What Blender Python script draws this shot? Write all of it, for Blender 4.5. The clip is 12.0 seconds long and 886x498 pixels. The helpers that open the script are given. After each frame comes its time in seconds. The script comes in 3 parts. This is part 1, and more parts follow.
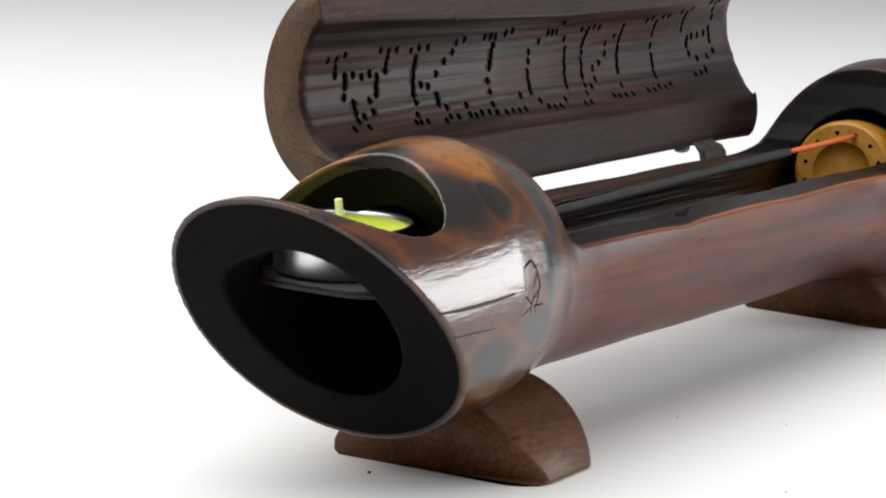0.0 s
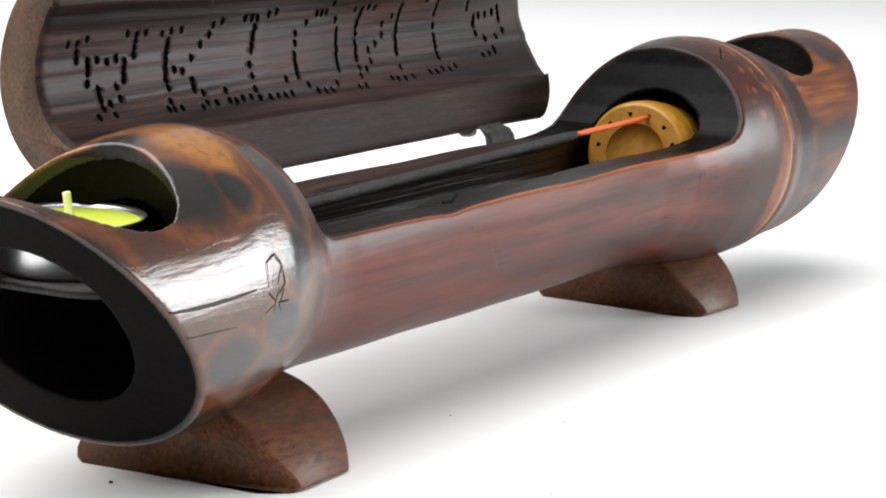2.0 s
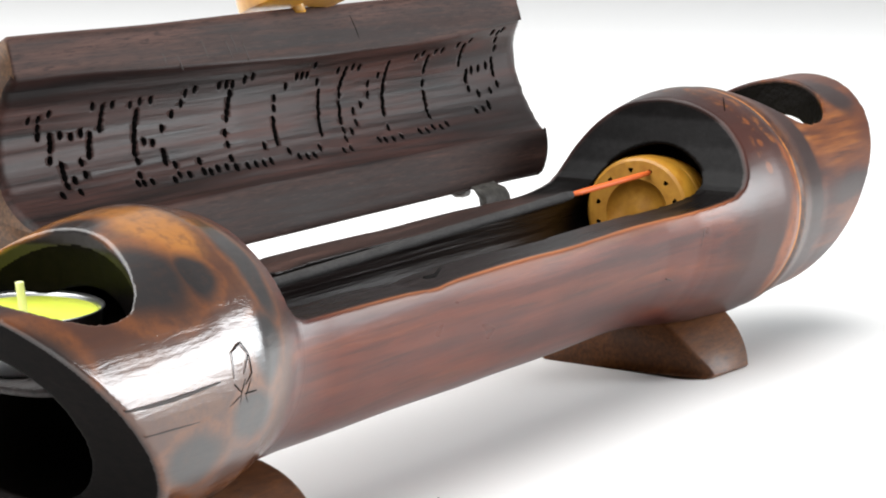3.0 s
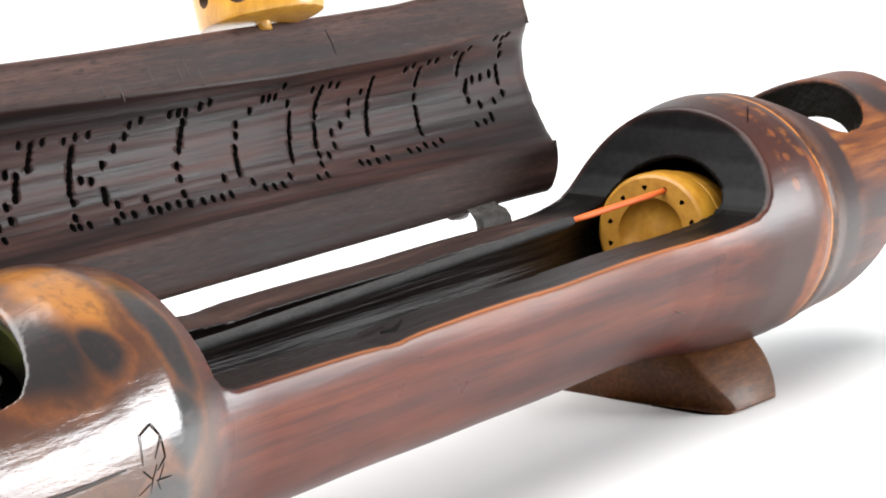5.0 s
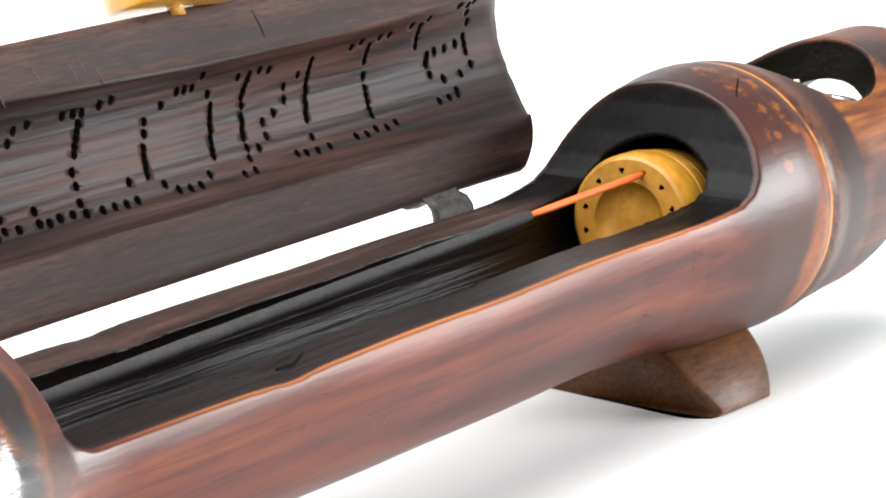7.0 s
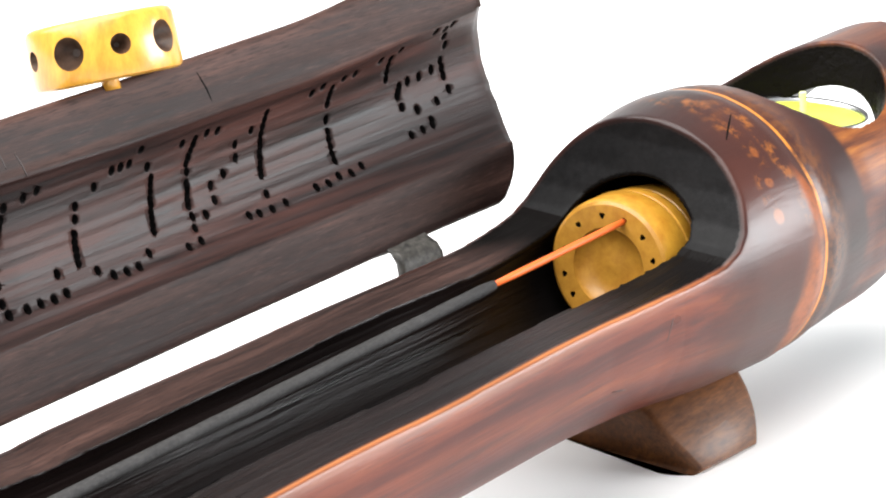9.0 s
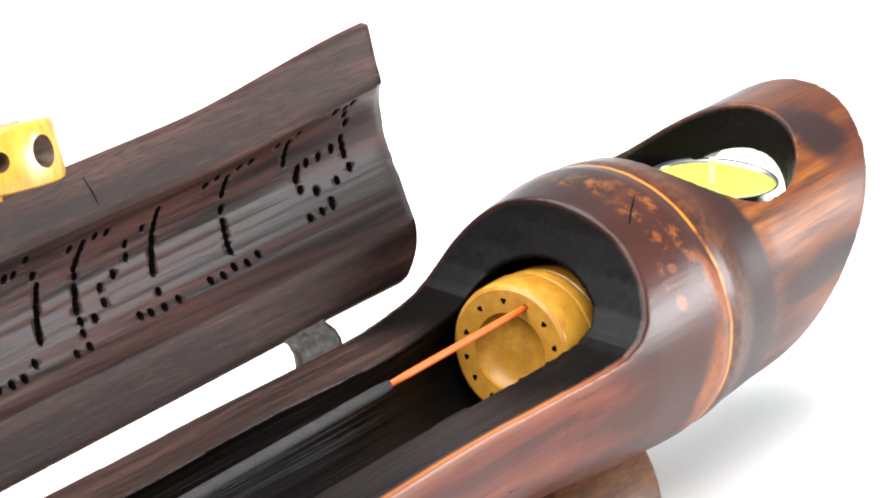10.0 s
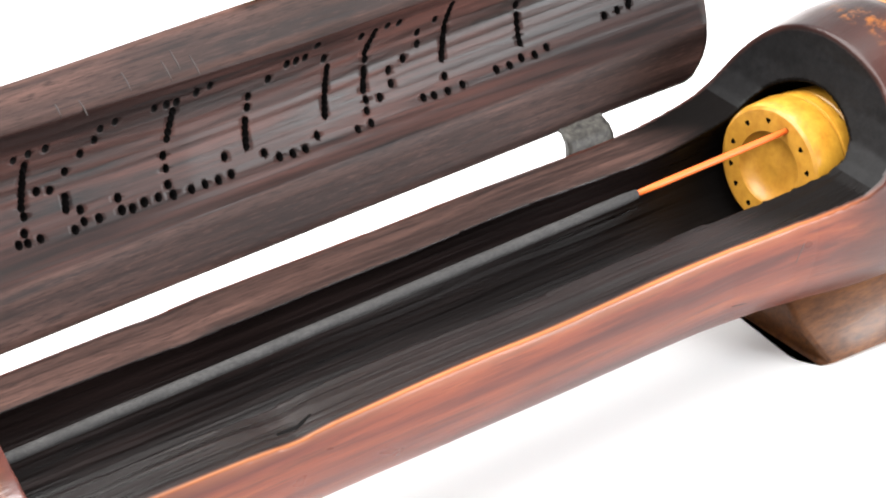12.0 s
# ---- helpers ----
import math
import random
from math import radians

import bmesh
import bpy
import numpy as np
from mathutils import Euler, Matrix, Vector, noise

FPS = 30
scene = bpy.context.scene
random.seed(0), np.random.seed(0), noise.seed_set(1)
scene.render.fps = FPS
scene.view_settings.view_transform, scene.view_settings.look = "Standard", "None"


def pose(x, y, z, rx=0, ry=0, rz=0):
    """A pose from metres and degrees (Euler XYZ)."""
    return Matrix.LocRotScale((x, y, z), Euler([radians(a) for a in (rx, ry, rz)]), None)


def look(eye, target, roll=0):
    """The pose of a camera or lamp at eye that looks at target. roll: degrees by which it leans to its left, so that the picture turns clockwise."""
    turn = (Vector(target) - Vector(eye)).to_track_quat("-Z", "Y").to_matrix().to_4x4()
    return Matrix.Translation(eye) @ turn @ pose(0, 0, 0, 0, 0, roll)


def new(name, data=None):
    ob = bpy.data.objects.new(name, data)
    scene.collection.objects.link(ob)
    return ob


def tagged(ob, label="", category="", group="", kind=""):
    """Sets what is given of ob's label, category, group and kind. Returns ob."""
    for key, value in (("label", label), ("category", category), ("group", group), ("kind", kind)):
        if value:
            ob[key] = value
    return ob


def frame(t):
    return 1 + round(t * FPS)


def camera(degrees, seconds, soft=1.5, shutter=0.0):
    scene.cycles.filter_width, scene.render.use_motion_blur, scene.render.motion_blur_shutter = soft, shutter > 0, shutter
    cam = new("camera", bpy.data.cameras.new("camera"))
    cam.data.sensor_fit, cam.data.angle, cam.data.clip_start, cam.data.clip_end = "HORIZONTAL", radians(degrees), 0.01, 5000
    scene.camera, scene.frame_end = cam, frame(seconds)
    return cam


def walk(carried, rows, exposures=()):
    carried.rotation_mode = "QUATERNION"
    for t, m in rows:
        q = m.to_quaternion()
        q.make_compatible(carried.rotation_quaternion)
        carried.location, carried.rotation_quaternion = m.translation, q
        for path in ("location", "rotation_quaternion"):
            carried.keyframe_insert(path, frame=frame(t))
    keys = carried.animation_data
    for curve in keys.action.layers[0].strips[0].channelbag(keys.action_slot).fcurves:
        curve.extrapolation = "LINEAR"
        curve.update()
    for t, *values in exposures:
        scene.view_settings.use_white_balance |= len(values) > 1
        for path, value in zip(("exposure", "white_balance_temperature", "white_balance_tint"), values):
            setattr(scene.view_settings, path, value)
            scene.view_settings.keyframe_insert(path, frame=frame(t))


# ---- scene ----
# ---------------------------------------------------------------- camera
PATH = [
    (0, (-0.75858, -0.39381, 0.18633), (-0.13705, 0.00681, 0.06097), 2.20),
    (0.5, (-0.74964, -0.39764, 0.18492), (-0.12357, -0.00402, 0.06002), 2.59),
    (1, (-0.73513, -0.39989, 0.18289), (-0.10456, -0.01362, 0.05768), 2.39),
    (1.5, (-0.72056, -0.40431, 0.18272), (-0.08720, -0.02338, 0.05522), 2.15),
    (2, (-0.70489, -0.40361, 0.18286), (-0.06511, -0.03397, 0.05423), 1.76),
    (2.5, (-0.68297, -0.40335, 0.18688), (-0.04399, -0.03177, 0.05984), 1.29),
    (3, (-0.66418, -0.39986, 0.19402), (-0.03037, -0.01848, 0.07014), 0.58),
    (3.2, (-0.65612, -0.40030, 0.19489), (-0.02691, -0.01135, 0.07115), 0.36),
    (4.8, (-0.59000, -0.39316, 0.20748), (0.02558, 0.01130, 0.06615), -0.09),
    (5, (-0.57849, -0.40045, 0.21305), (0.03086, 0.01256, 0.06947), -0.27),
    (5.5, (-0.55318, -0.39589, 0.21576), (0.05798, 0.01339, 0.06920), -0.78),
    (6, (-0.53205, -0.40262, 0.22777), (0.06415, 0.02688, 0.07751), -1.09),
    (6.5, (-0.50849, -0.40251, 0.23246), (0.08065, 0.03315, 0.07240), -1.50),
    (6.7, (-0.49828, -0.40433, 0.23219), (0.08516, 0.03589, 0.06393), -1.34),
    (8.3, (-0.43293, -0.39243, 0.28548), (0.12262, 0.05784, 0.05938), -1.43),
    (8.5, (-0.42693, -0.39062, 0.29517), (0.12145, 0.06406, 0.06055), -1.36),
    (9, (-0.40580, -0.39564, 0.31656), (0.13040, 0.05782, 0.05319), -1.10),
    (9.5, (-0.38145, -0.39162, 0.34279), (0.16181, 0.04126, 0.05998), -0.68),
    (10, (-0.36986, -0.39239, 0.36321), (0.16268, 0.04668, 0.06975), -1.04),
    (10.5, (-0.34528, -0.40080, 0.39531), (0.14322, 0.05874, 0.05962), -0.74),
    (11, (-0.32987, -0.41531, 0.41522), (0.12159, 0.04517, 0.03228), 1.26),
    (11.5, (-0.32983, -0.43326, 0.43836), (0.08064, 0.04818, 0.03559), 0.80),
    (12, (-0.33850, -0.45450, 0.45406), (0.04403, 0.04202, 0.04219), 1.30),
]
cam = camera(20.0, 12.0, soft=2.0)
walk(cam, [(t, look(eye, target, roll)) for t, eye, target, roll in PATH],
     exposures=[(0.0, -0.95), (2.0, -0.5), (4.8, -0.02), (8.3, 0.36), (10.5, 0.42), (12.0, 0.8)])

# ---------------------------------------------------------------- light
world = bpy.data.worlds.new("sky")
scene.world = world
world.use_nodes = True
back = world.node_tree.nodes["Background"]
back.inputs["Color"].default_value = (0.97, 0.985, 1.0, 1)
back.inputs["Strength"].default_value = 0.46


def area_lamp(name, eye, target, size_x, size_y, watts, colour):
    data = bpy.data.lights.new(name, "AREA")
    data.shape, data.size, data.size_y = "RECTANGLE", size_x, size_y
    data.energy, data.color = watts, colour
    ob = new(name, data)
    ob.matrix_world = look(eye, target)
    return ob


# a window to the front right and the soft box over the table
area_lamp("window_light", (1.55, -1.72, 0.5), (-0.1, 0, 0.05), 1.2, 0.85, 60, (0.96, 0.98, 1.0))
area_lamp("ceiling_light", (-0.5, 0.35, 1.5), (0, -0.1, 0), 2.5, 2.5, 100, (1.0, 0.99, 0.975))

# ---------------------------------------------------------------- materials
K = 1.25            # from the drawing's measure to metres
AX_Z = 0.0451       # height of the tube's axis in the drawing


def nodes_of(name):
    m = bpy.data.materials.new(name)
    m.use_nodes = True
    t = m.node_tree
    return m, t, t.nodes["Principled BSDF"]


def ramp(t, source, stops):
    n = t.nodes.new("ShaderNodeValToRGB")
    e = n.color_ramp.elements
    while len(e) < len(stops):
        e.new(0.5)
    for k, (p, c) in zip(e, stops):
        k.position, k.color = p, (*c, 1) if len(c) == 3 else (c[0], c[0], c[0], 1)
    t.links.new(source, n.inputs[0])
    return n.outputs[0]


def stretched_noise(t, scale, stretch, detail=6.0, rough=0.55, warp=0.0):
    """Noise in the object's own metres, drawn out along chosen axes."""
    co = t.nodes.new("ShaderNodeTexCoord")
    mp = t.nodes.new("ShaderNodeMapping")
    mp.inputs["Scale"].default_value = stretch
    t.links.new(co.outputs["Object"], mp.inputs[0])
    n = t.nodes.new("ShaderNodeTexNoise")
    n.inputs["Scale"].default_value, n.inputs["Detail"].default_value = scale, detail
    n.inputs["Roughness"].default_value, n.inputs["Distortion"].default_value = rough, warp
    t.links.new(mp.outputs[0], n.inputs["Vector"])
    return n.outputs["Fac"]


def mix(t, fac, a, b, mode="MIX"):
    n = t.nodes.new("ShaderNodeMix")
    n.data_type, n.blend_type = "RGBA", mode
    for socket, value in ((n.inputs[0], fac), (n.inputs[6], a), (n.inputs[7], b)):
        if isinstance(value, (int, float)):
            socket.default_value = value
        elif isinstance(value, tuple):
            socket.default_value = (*value, 1)
        else:
            t.links.new(value, socket)
    return n.outputs[2]


def bump(t, bsdf, height, strength, distance):
    n = t.nodes.new("ShaderNodeBump")
    n.inputs["Strength"].default_value, n.inputs["Distance"].default_value = strength, distance
    t.links.new(height, n.inputs["Height"])
    t.links.new(n.outputs[0], bsdf.inputs["Normal"])


def band(t, axis, stops):
    """A grey ramp over one of the object's own axes, in metres from the first to the last stop."""
    co = t.nodes.new("ShaderNodeTexCoord")
    sp = t.nodes.new("ShaderNodeSeparateXYZ")
    t.links.new(co.outputs["Object"], sp.inputs[0])
    lo, hi = stops[0][0], stops[-1][0]
    mr = t.nodes.new("ShaderNodeMapRange")
    mr.inputs["From Min"].default_value, mr.inputs["From Max"].default_value = lo, hi
    t.links.new(sp.outputs[axis], mr.inputs[0])
    return ramp(t, mr.outputs[0], [((p - lo) / (hi - lo), (v,)) for p, v in stops])


def arith(t, op, a, b=None, c=None):
    n = t.nodes.new("ShaderNodeMath")
    n.operation = op
    for socket, value in zip(n.inputs, (a, b, c)):
        if isinstance(value, (int, float)):
            socket.default_value = value
        elif value is not None:
            t.links.new(value, socket)
    return n.outputs[0]


def round_the_tube(t, warp_x, warp_e, scale=40):
    """Along the tube in the drawing's metres, and degrees round it: 0 at the front, 90 on top; both made uneven by noise."""
    co = t.nodes.new("ShaderNodeTexCoord")
    sp = t.nodes.new("ShaderNodeSeparateXYZ")
    t.links.new(co.outputs["Object"], sp.inputs[0])
    x = arith(t, "MULTIPLY", sp.outputs[0], 1 / K)
    turn = arith(t, "ARCTAN2", arith(t, "SUBTRACT", sp.outputs[2], AX_Z * K), arith(t, "MULTIPLY", sp.outputs[1], -1))
    e = arith(t, "MULTIPLY", turn, 180 / math.pi)
    n = t.nodes.new("ShaderNodeTexNoise")
    n.inputs["Scale"].default_value, n.inputs["Detail"].default_value = scale, 3
    t.links.new(co.outputs["Object"], n.inputs["Vector"])
    parts = t.nodes.new("ShaderNodeSeparateColor")
    t.links.new(n.outputs["Color"], parts.inputs[0])
    x = arith(t, "ADD", x, arith(t, "MULTIPLY", arith(t, "SUBTRACT", parts.outputs[0], 0.5), warp_x))
    e = arith(t, "ADD", e, arith(t, "MULTIPLY", arith(t, "SUBTRACT", parts.outputs[1], 0.5), warp_e))
    return x, e


def blots(t, x, e, spots):
    """1 in the middle of each oval spot, 0 on its rim, below 0 outside."""
    out = None
    for x0, e0, rx, re in spots:
        dx = arith(t, "DIVIDE", arith(t, "SUBTRACT", x, x0), rx)
        de = arith(t, "DIVIDE", arith(t, "SUBTRACT", e, e0), re)
        far = arith(t, "SQRT", arith(t, "ADD", arith(t, "MULTIPLY", dx, dx), arith(t, "MULTIPLY", de, de)))
        one = arith(t, "SUBTRACT", 1.0, far)
        out = one if out is None else arith(t, "MAXIMUM", out, one)
    return out


def share(t, value, lo, hi):
    """0 to 1 as a value goes from lo to hi."""
    n = t.nodes.new("ShaderNodeMapRange")
    n.interpolation_type = "SMOOTHSTEP"
    n.inputs["From Min"].default_value, n.inputs["From Max"].default_value = lo, hi
    t.links.new(value, n.inputs[0])
    return n.outputs[0]


def both(t, a, b):
    return arith(t, "MULTIPLY", a, b)


def lacquered_bamboo():
    m, t, b = nodes_of("lacquered_bamboo")
    grain = stretched_noise(t, 110, (0.05, 1, 1), 8, 0.6)
    fine = stretched_noise(t, 420, (0.06, 1, 1), 6, 0.65)
    cloud = stretched_noise(t, 22, (0.5, 1, 1), 4, 0.5, 0.3)
    speck = stretched_noise(t, 330, (1, 1, 1), 5, 0.65)
    x, e = round_the_tube(t, 0.008, 18, 38)
    sx, se = round_the_tube(t, 0.0012, 3, 120)
    # red-brown skin: streaks along the grain, cloudy dark where the smoke has stained it
    red = ramp(t, grain, [(0.30, (0.026, 0.0075, 0.0065)), (0.45, (0.07, 0.0155, 0.0105)), (0.58, (0.13, 0.03, 0.0145)), (0.74, (0.22, 0.062, 0.021))])
    red = mix(t, ramp(t, fine, [(0.36, (0.55,)), (0.5, (0,))]), red, (0.032, 0.011, 0.009))
    red = mix(t, ramp(t, cloud, [(0.42, (0.0,)), (0.62, (0.6,))]), red, (0.034, 0.012, 0.0105))
    # the near knot: amber and brown, black scorch blots ringed in orange, darker along the underside
    amber = ramp(t, cloud, [(0.36, (0.026, 0.0095, 0.006)), (0.5, (0.06, 0.0185, 0.007)), (0.64, (0.12, 0.042, 0.009))])
    amber = mix(t, ramp(t, speck, [(0.4, (0.5,)), (0.55, (0,))]), amber, (0.05, 0.015, 0.006))
    near = arith(t, "SUBTRACT", 1.0, share(t, sx, -0.1135, -0.1065))
    lip = arith(t, "SUBTRACT", 1.0, share(t, x, -0.178, -0.158))
    amber = mix(t, lip, amber, mix(t, ramp(t, grain, [(0.35, (0,)), (0.65, (1,))]), (0.022, 0.008, 0.006), (0.07, 0.022, 0.009)))
    col = mix(t, near, red, amber)
    crown = blots(t, x, e, ((-0.131, 74, 0.0095, 34), (-0.139, 112, 0.02, 26)))
    col = mix(t, both(t, share(t, crown, 0.0, 0.5), ramp(t, speck, [(0.3, (0.35,)), (0.55, (1,))])), col, (0.3, 0.112, 0.014))
    burn_dark = blots(t, x, e, ((-0.1475, 47, 0.0135, 20), (-0.1425, 92, 0.0062, 13), (-0.1335, 43, 0.0055, 11), (-0.1455, -22, 0.0105, 10.5),
                           (-0.1275, -13, 0.0085, 9.5), (-0.1215, 9, 0.0065, 15), (-0.1175, 44, 0.0045, 30), (-0.14, -62, 0.03, 22), (-0.186, 20, 0.012, 26)))
    halo = both(t, both(t, share(t, burn_dark, -0.38, -0.05), near), ramp(t, speck, [(0.34, (0.2,)), (0.6, (0.62,))]))
    col = mix(t, halo, col, (0.19, 0.056, 0.009))
    col = mix(t, both(t, both(t, share(t, burn_dark, -0.22, 0.42), near), ramp(t, speck, [(0.25, (0.8,)), (0.5, (1,))])), col, (0.010, 0.0072, 0.007))
    # the far knot: smoked dark, freckled with orange, a ragged orange line along the joint
    far = both(t, share(t, sx, 0.098, 0.126), arith(t, "SUBTRACT", 1.0, share(t, x, 0.168, 0.18)))
    smoke = mix(t, ramp(t, cloud, [(0.38, (0,)), (0.64, (1,))]), (0.014, 0.0075, 0.0075), (0.052, 0.0145, 0.0095))
    col = mix(t, far, col, smoke)
    freckle = blots(t, x, e, ((0.1335, 57, 0.0032, 24), (0.1402, 52, 0.0028, 44), (0.1295, 36, 0.0025, 8), (0.136, 92, 0.005, 24)))
    rough_spots = ramp(t, stretched_noise(t, 230, (1, 1, 1), 4, 0.7), [(0.48, (0,)), (0.64, (0.5,))])
    col = mix(t, both(t, share(t, freckle, 0.0, 0.6), rough_spots), col, (0.36, 0.115, 0.015))
    knots = blots(t, sx, se, ((0.1308, 25.5, 0.0021, 3.6), (0.1325, 39, 0.0015, 2.6), (0.1342, 52, 0.0013, 2.4)))
    col = mix(t, both(t, share(t, knots, 0.0, 0.4), ramp(t, speck, [(0.35, (0.3,)), (0.55, (0.6,))])), col, (0.26, 0.075, 0.014))
    glow = blots(t, x, e, ((0.1415, -16, 0.0062, 38), (0.1432, 26, 0.003, 20)))
    col = mix(t, both(t, share(t, glow, 0.0, 0.5), ramp(t, speck, [(0.32, (0.45,)), (0.56, (0.95,))])), col, (0.22, 0.056, 0.011))
    pores = both(t, share(t, sx, 0.1468, 0.1482), arith(t, "SUBTRACT", 1.0, share(t, x, 0.152, 0.158)))
    col = mix(t, both(t, pores, ramp(t, speck, [(0.42, (0,)), (0.6, (0.6,))])), col, (0.14, 0.048, 0.012))
    seam = arith(t, "ABSOLUTE", arith(t, "SUBTRACT", sx, 0.1466))
    ragged = ramp(t, stretched_noise(t, 90, (1, 1, 1), 5, 0.7), [(0.36, (0.15,)), (0.52, (1,))])
    col = mix(t, both(t, arith(t, "SUBTRACT", 1.0, share(t, seam, 0.0002, 0.0009)), ragged), col, (0.5, 0.175, 0.024))
    # the far end past it: smoky first, then orange streaks over dark ones
    end = share(t, x, 0.155, 0.17)
    streaks = ramp(t, stretched_noise(t, 95, (0.12, 1, 1), 7, 0.62), [(0.33, (0.022, 0.0105, 0.01)), (0.46, (0.055, 0.016, 0.011)), (0.56, (0.1, 0.029, 0.012)), (0.7, (0.18, 0.055, 0.014))])
    streaks = mix(t, share(t, blots(t, x, e, ((0.185, 36, 0.03, 26), (0.2, 70, 0.01, 30))), 0.0, 0.5), streaks,
                  ramp(t, fine, [(0.32, (0.06, 0.018, 0.009)), (0.5, (0.16, 0.047, 0.012)), (0.68, (0.28, 0.1, 0.02))]))
    streaks = mix(t, share(t, blots(t, x, e, ((0.21, 62, 0.012, 22), (0.162, 30, 0.006, 120), (0.2, 4, 0.03, 9))), 0.0, 0.5), streaks, (0.026, 0.013, 0.012))
    col = mix(t, end, col, streaks)
    # worn to raw orange along the sawn front edge, dark where the saw and the burner cut it
    wear = t.nodes.new("ShaderNodeAttribute")
    wear.attribute_name = "wear"
    col = mix(t, mix(t, ramp(t, grain, [(0.32, (0.35,)), (0.55, (1,))]), (0, 0, 0), wear.outputs["Fac"]), col, (0.5, 0.185, 0.062))
    cut = t.nodes.new("ShaderNodeAttribute")
    cut.attribute_name = "cut"
    col = mix(t, cut.outputs["Fac"], col, (0.012, 0.0085, 0.008))
    t.links.new(col, b.inputs["Base Color"])
    t.links.new(ramp(t, cloud, [(0.3, (0.26,)), (0.7, (0.4,))]), b.inputs["Roughness"])
    polish = band(t, 0, [(-0.3, 0.9), (-0.15, 1.0), (-0.13, 0.5), (-0.115, 0.08), (0.11, 0.06), (0.16, 0.2), (0.2, 0.1), (0.3, 0.06)])
    t.links.new(mix(t, cut.outputs["Fac"], polish, (0.1, 0.1, 0.1)), b.inputs["Coat Weight"])
    t.links.new(band(t, 0, [(-0.3, 0.06), (-0.15, 0.08), (-0.128, 0.28), (0.11, 0.3), (0.15, 0.2), (0.3, 0.22)]), b.inputs["Coat Roughness"])
    b.inputs["Coat IOR"].default_value = 1.55
    b.inputs["Specular IOR Level"].default_value = 0.2
    bump(t, b, fine, 0.22, 0.0005)
    ripple = stretched_noise(t, 260, (0.14, 1, 1), 6, 0.62, 0.3)
    skin = t.nodes.new("ShaderNodeBump")
    skin.inputs["Strength"].default_value, skin.inputs["Distance"].default_value = 0.42, 0.0006
    t.links.new(ripple, skin.inputs["Height"])
    t.links.new(skin.outputs[0], b.inputs["Coat Normal"])
    return m


def charred(name, dark, light, rough, coat, gloss=0.5, open_grain=0.7, furrows=0.0):
    m, t, b = nodes_of(name)
    streak = stretched_noise(t, 300, (0.03, 1, 1), 7, 0.66)
    wide = stretched_noise(t, 60, (0.07, 1, 1), 4, 0.55)
    pores = stretched_noise(t, 1500, (0.11, 1, 1), 3, 0.6)
    col = ramp(t, streak, [(0.34, dark), (0.5, tuple(a * 0.6 + c * 0.4 for a, c in zip(dark, light))), (0.68, light)])
    col = mix(t, ramp(t, wide, [(0.38, (0.75,)), (0.56, (0,))]), col, dark)
    col = mix(t, ramp(t, pores, [(0.34, (open_grain,)), (0.46, (0,))]), col, dark)
    col = mix(t, ramp(t, pores, [(0.56, (0,)), (0.72, (open_grain * 0.3,))]), col, tuple(min(1, c * 1.3) for c in light))
    far_dark = t.nodes.new("ShaderNodeAttribute")
    far_dark.attribute_name = "far_dark"
    col = mix(t, far_dark.outputs["Fac"], col, (0.005, 0.0042, 0.004))
    shine = t.nodes.new("ShaderNodeMath")
    shine.operation = "MULTIPLY_ADD"
    shine.inputs[1].default_value, shine.inputs[2].default_value = -0.85 * gloss, gloss
    t.links.new(far_dark.outputs["Fac"], shine.inputs[0])
    t.links.new(shine.outputs[0], b.inputs["Specular IOR Level"])
    t.links.new(col, b.inputs["Base Color"])
    t.links.new(ramp(t, streak, [(0.3, (rough - 0.06,)), (0.7, (rough + 0.12,))]), b.inputs["Roughness"])
    b.inputs["Coat Weight"].default_value, b.inputs["Coat Roughness"].default_value = coat, 0.22
    # long shallow furrows that the gouge has left
    furrow = stretched_noise(t, 190, (0.018, 1, 1), 3, 0.6)
    relief = arith(t, "ADD", streak, arith(t, "MULTIPLY", furrow, furrows))
    bump(t, b, relief, 0.4 + 0.3 * min(1.0, furrows), 0.0006)
    return m


def speckled(name, dark, light, scale, rough, stretch=(1, 1, 1), coat=0.0, gloss=0.5, ior=1.5):
    m, t, b = nodes_of(name)
    b.inputs["IOR"].default_value = ior
    b.inputs["Specular IOR Level"].default_value = gloss
    fine = stretched_noise(t, scale, stretch, 6, 0.7)
    wide = stretched_noise(t, scale / 12, stretch, 3)
    col = ramp(t, fine, [(0.3, dark), (0.7, light)])
    col = mix(t, ramp(t, wide, [(0.35, (0,)), (0.7, (0.55,))]), col, tuple(a * 0.55 for a in dark))
    t.links.new(col, b.inputs["Base Color"])
    b.inputs["Roughness"].default_value = rough
    b.inputs["Coat Weight"].default_value = coat
    bump(t, b, fine, 0.25, 0.0004)
    return m


def plain(name, colour, rough, metal=0.0, coat=0.0):
    m, t, b = nodes_of(name)
    cloud = stretched_noise(t, 90, (1, 1, 1), 5)
    t.links.new(ramp(t, cloud, [(0.3, tuple(c * 0.86 for c in colour)), (0.7, tuple(min(1, c * 1.08) for c in colour))]), b.inputs["Base Color"])
    b.inputs["Roughness"].default_value, b.inputs["Metallic"].default_value = rough, metal
    b.inputs["Coat Weight"].default_value = coat
    return m


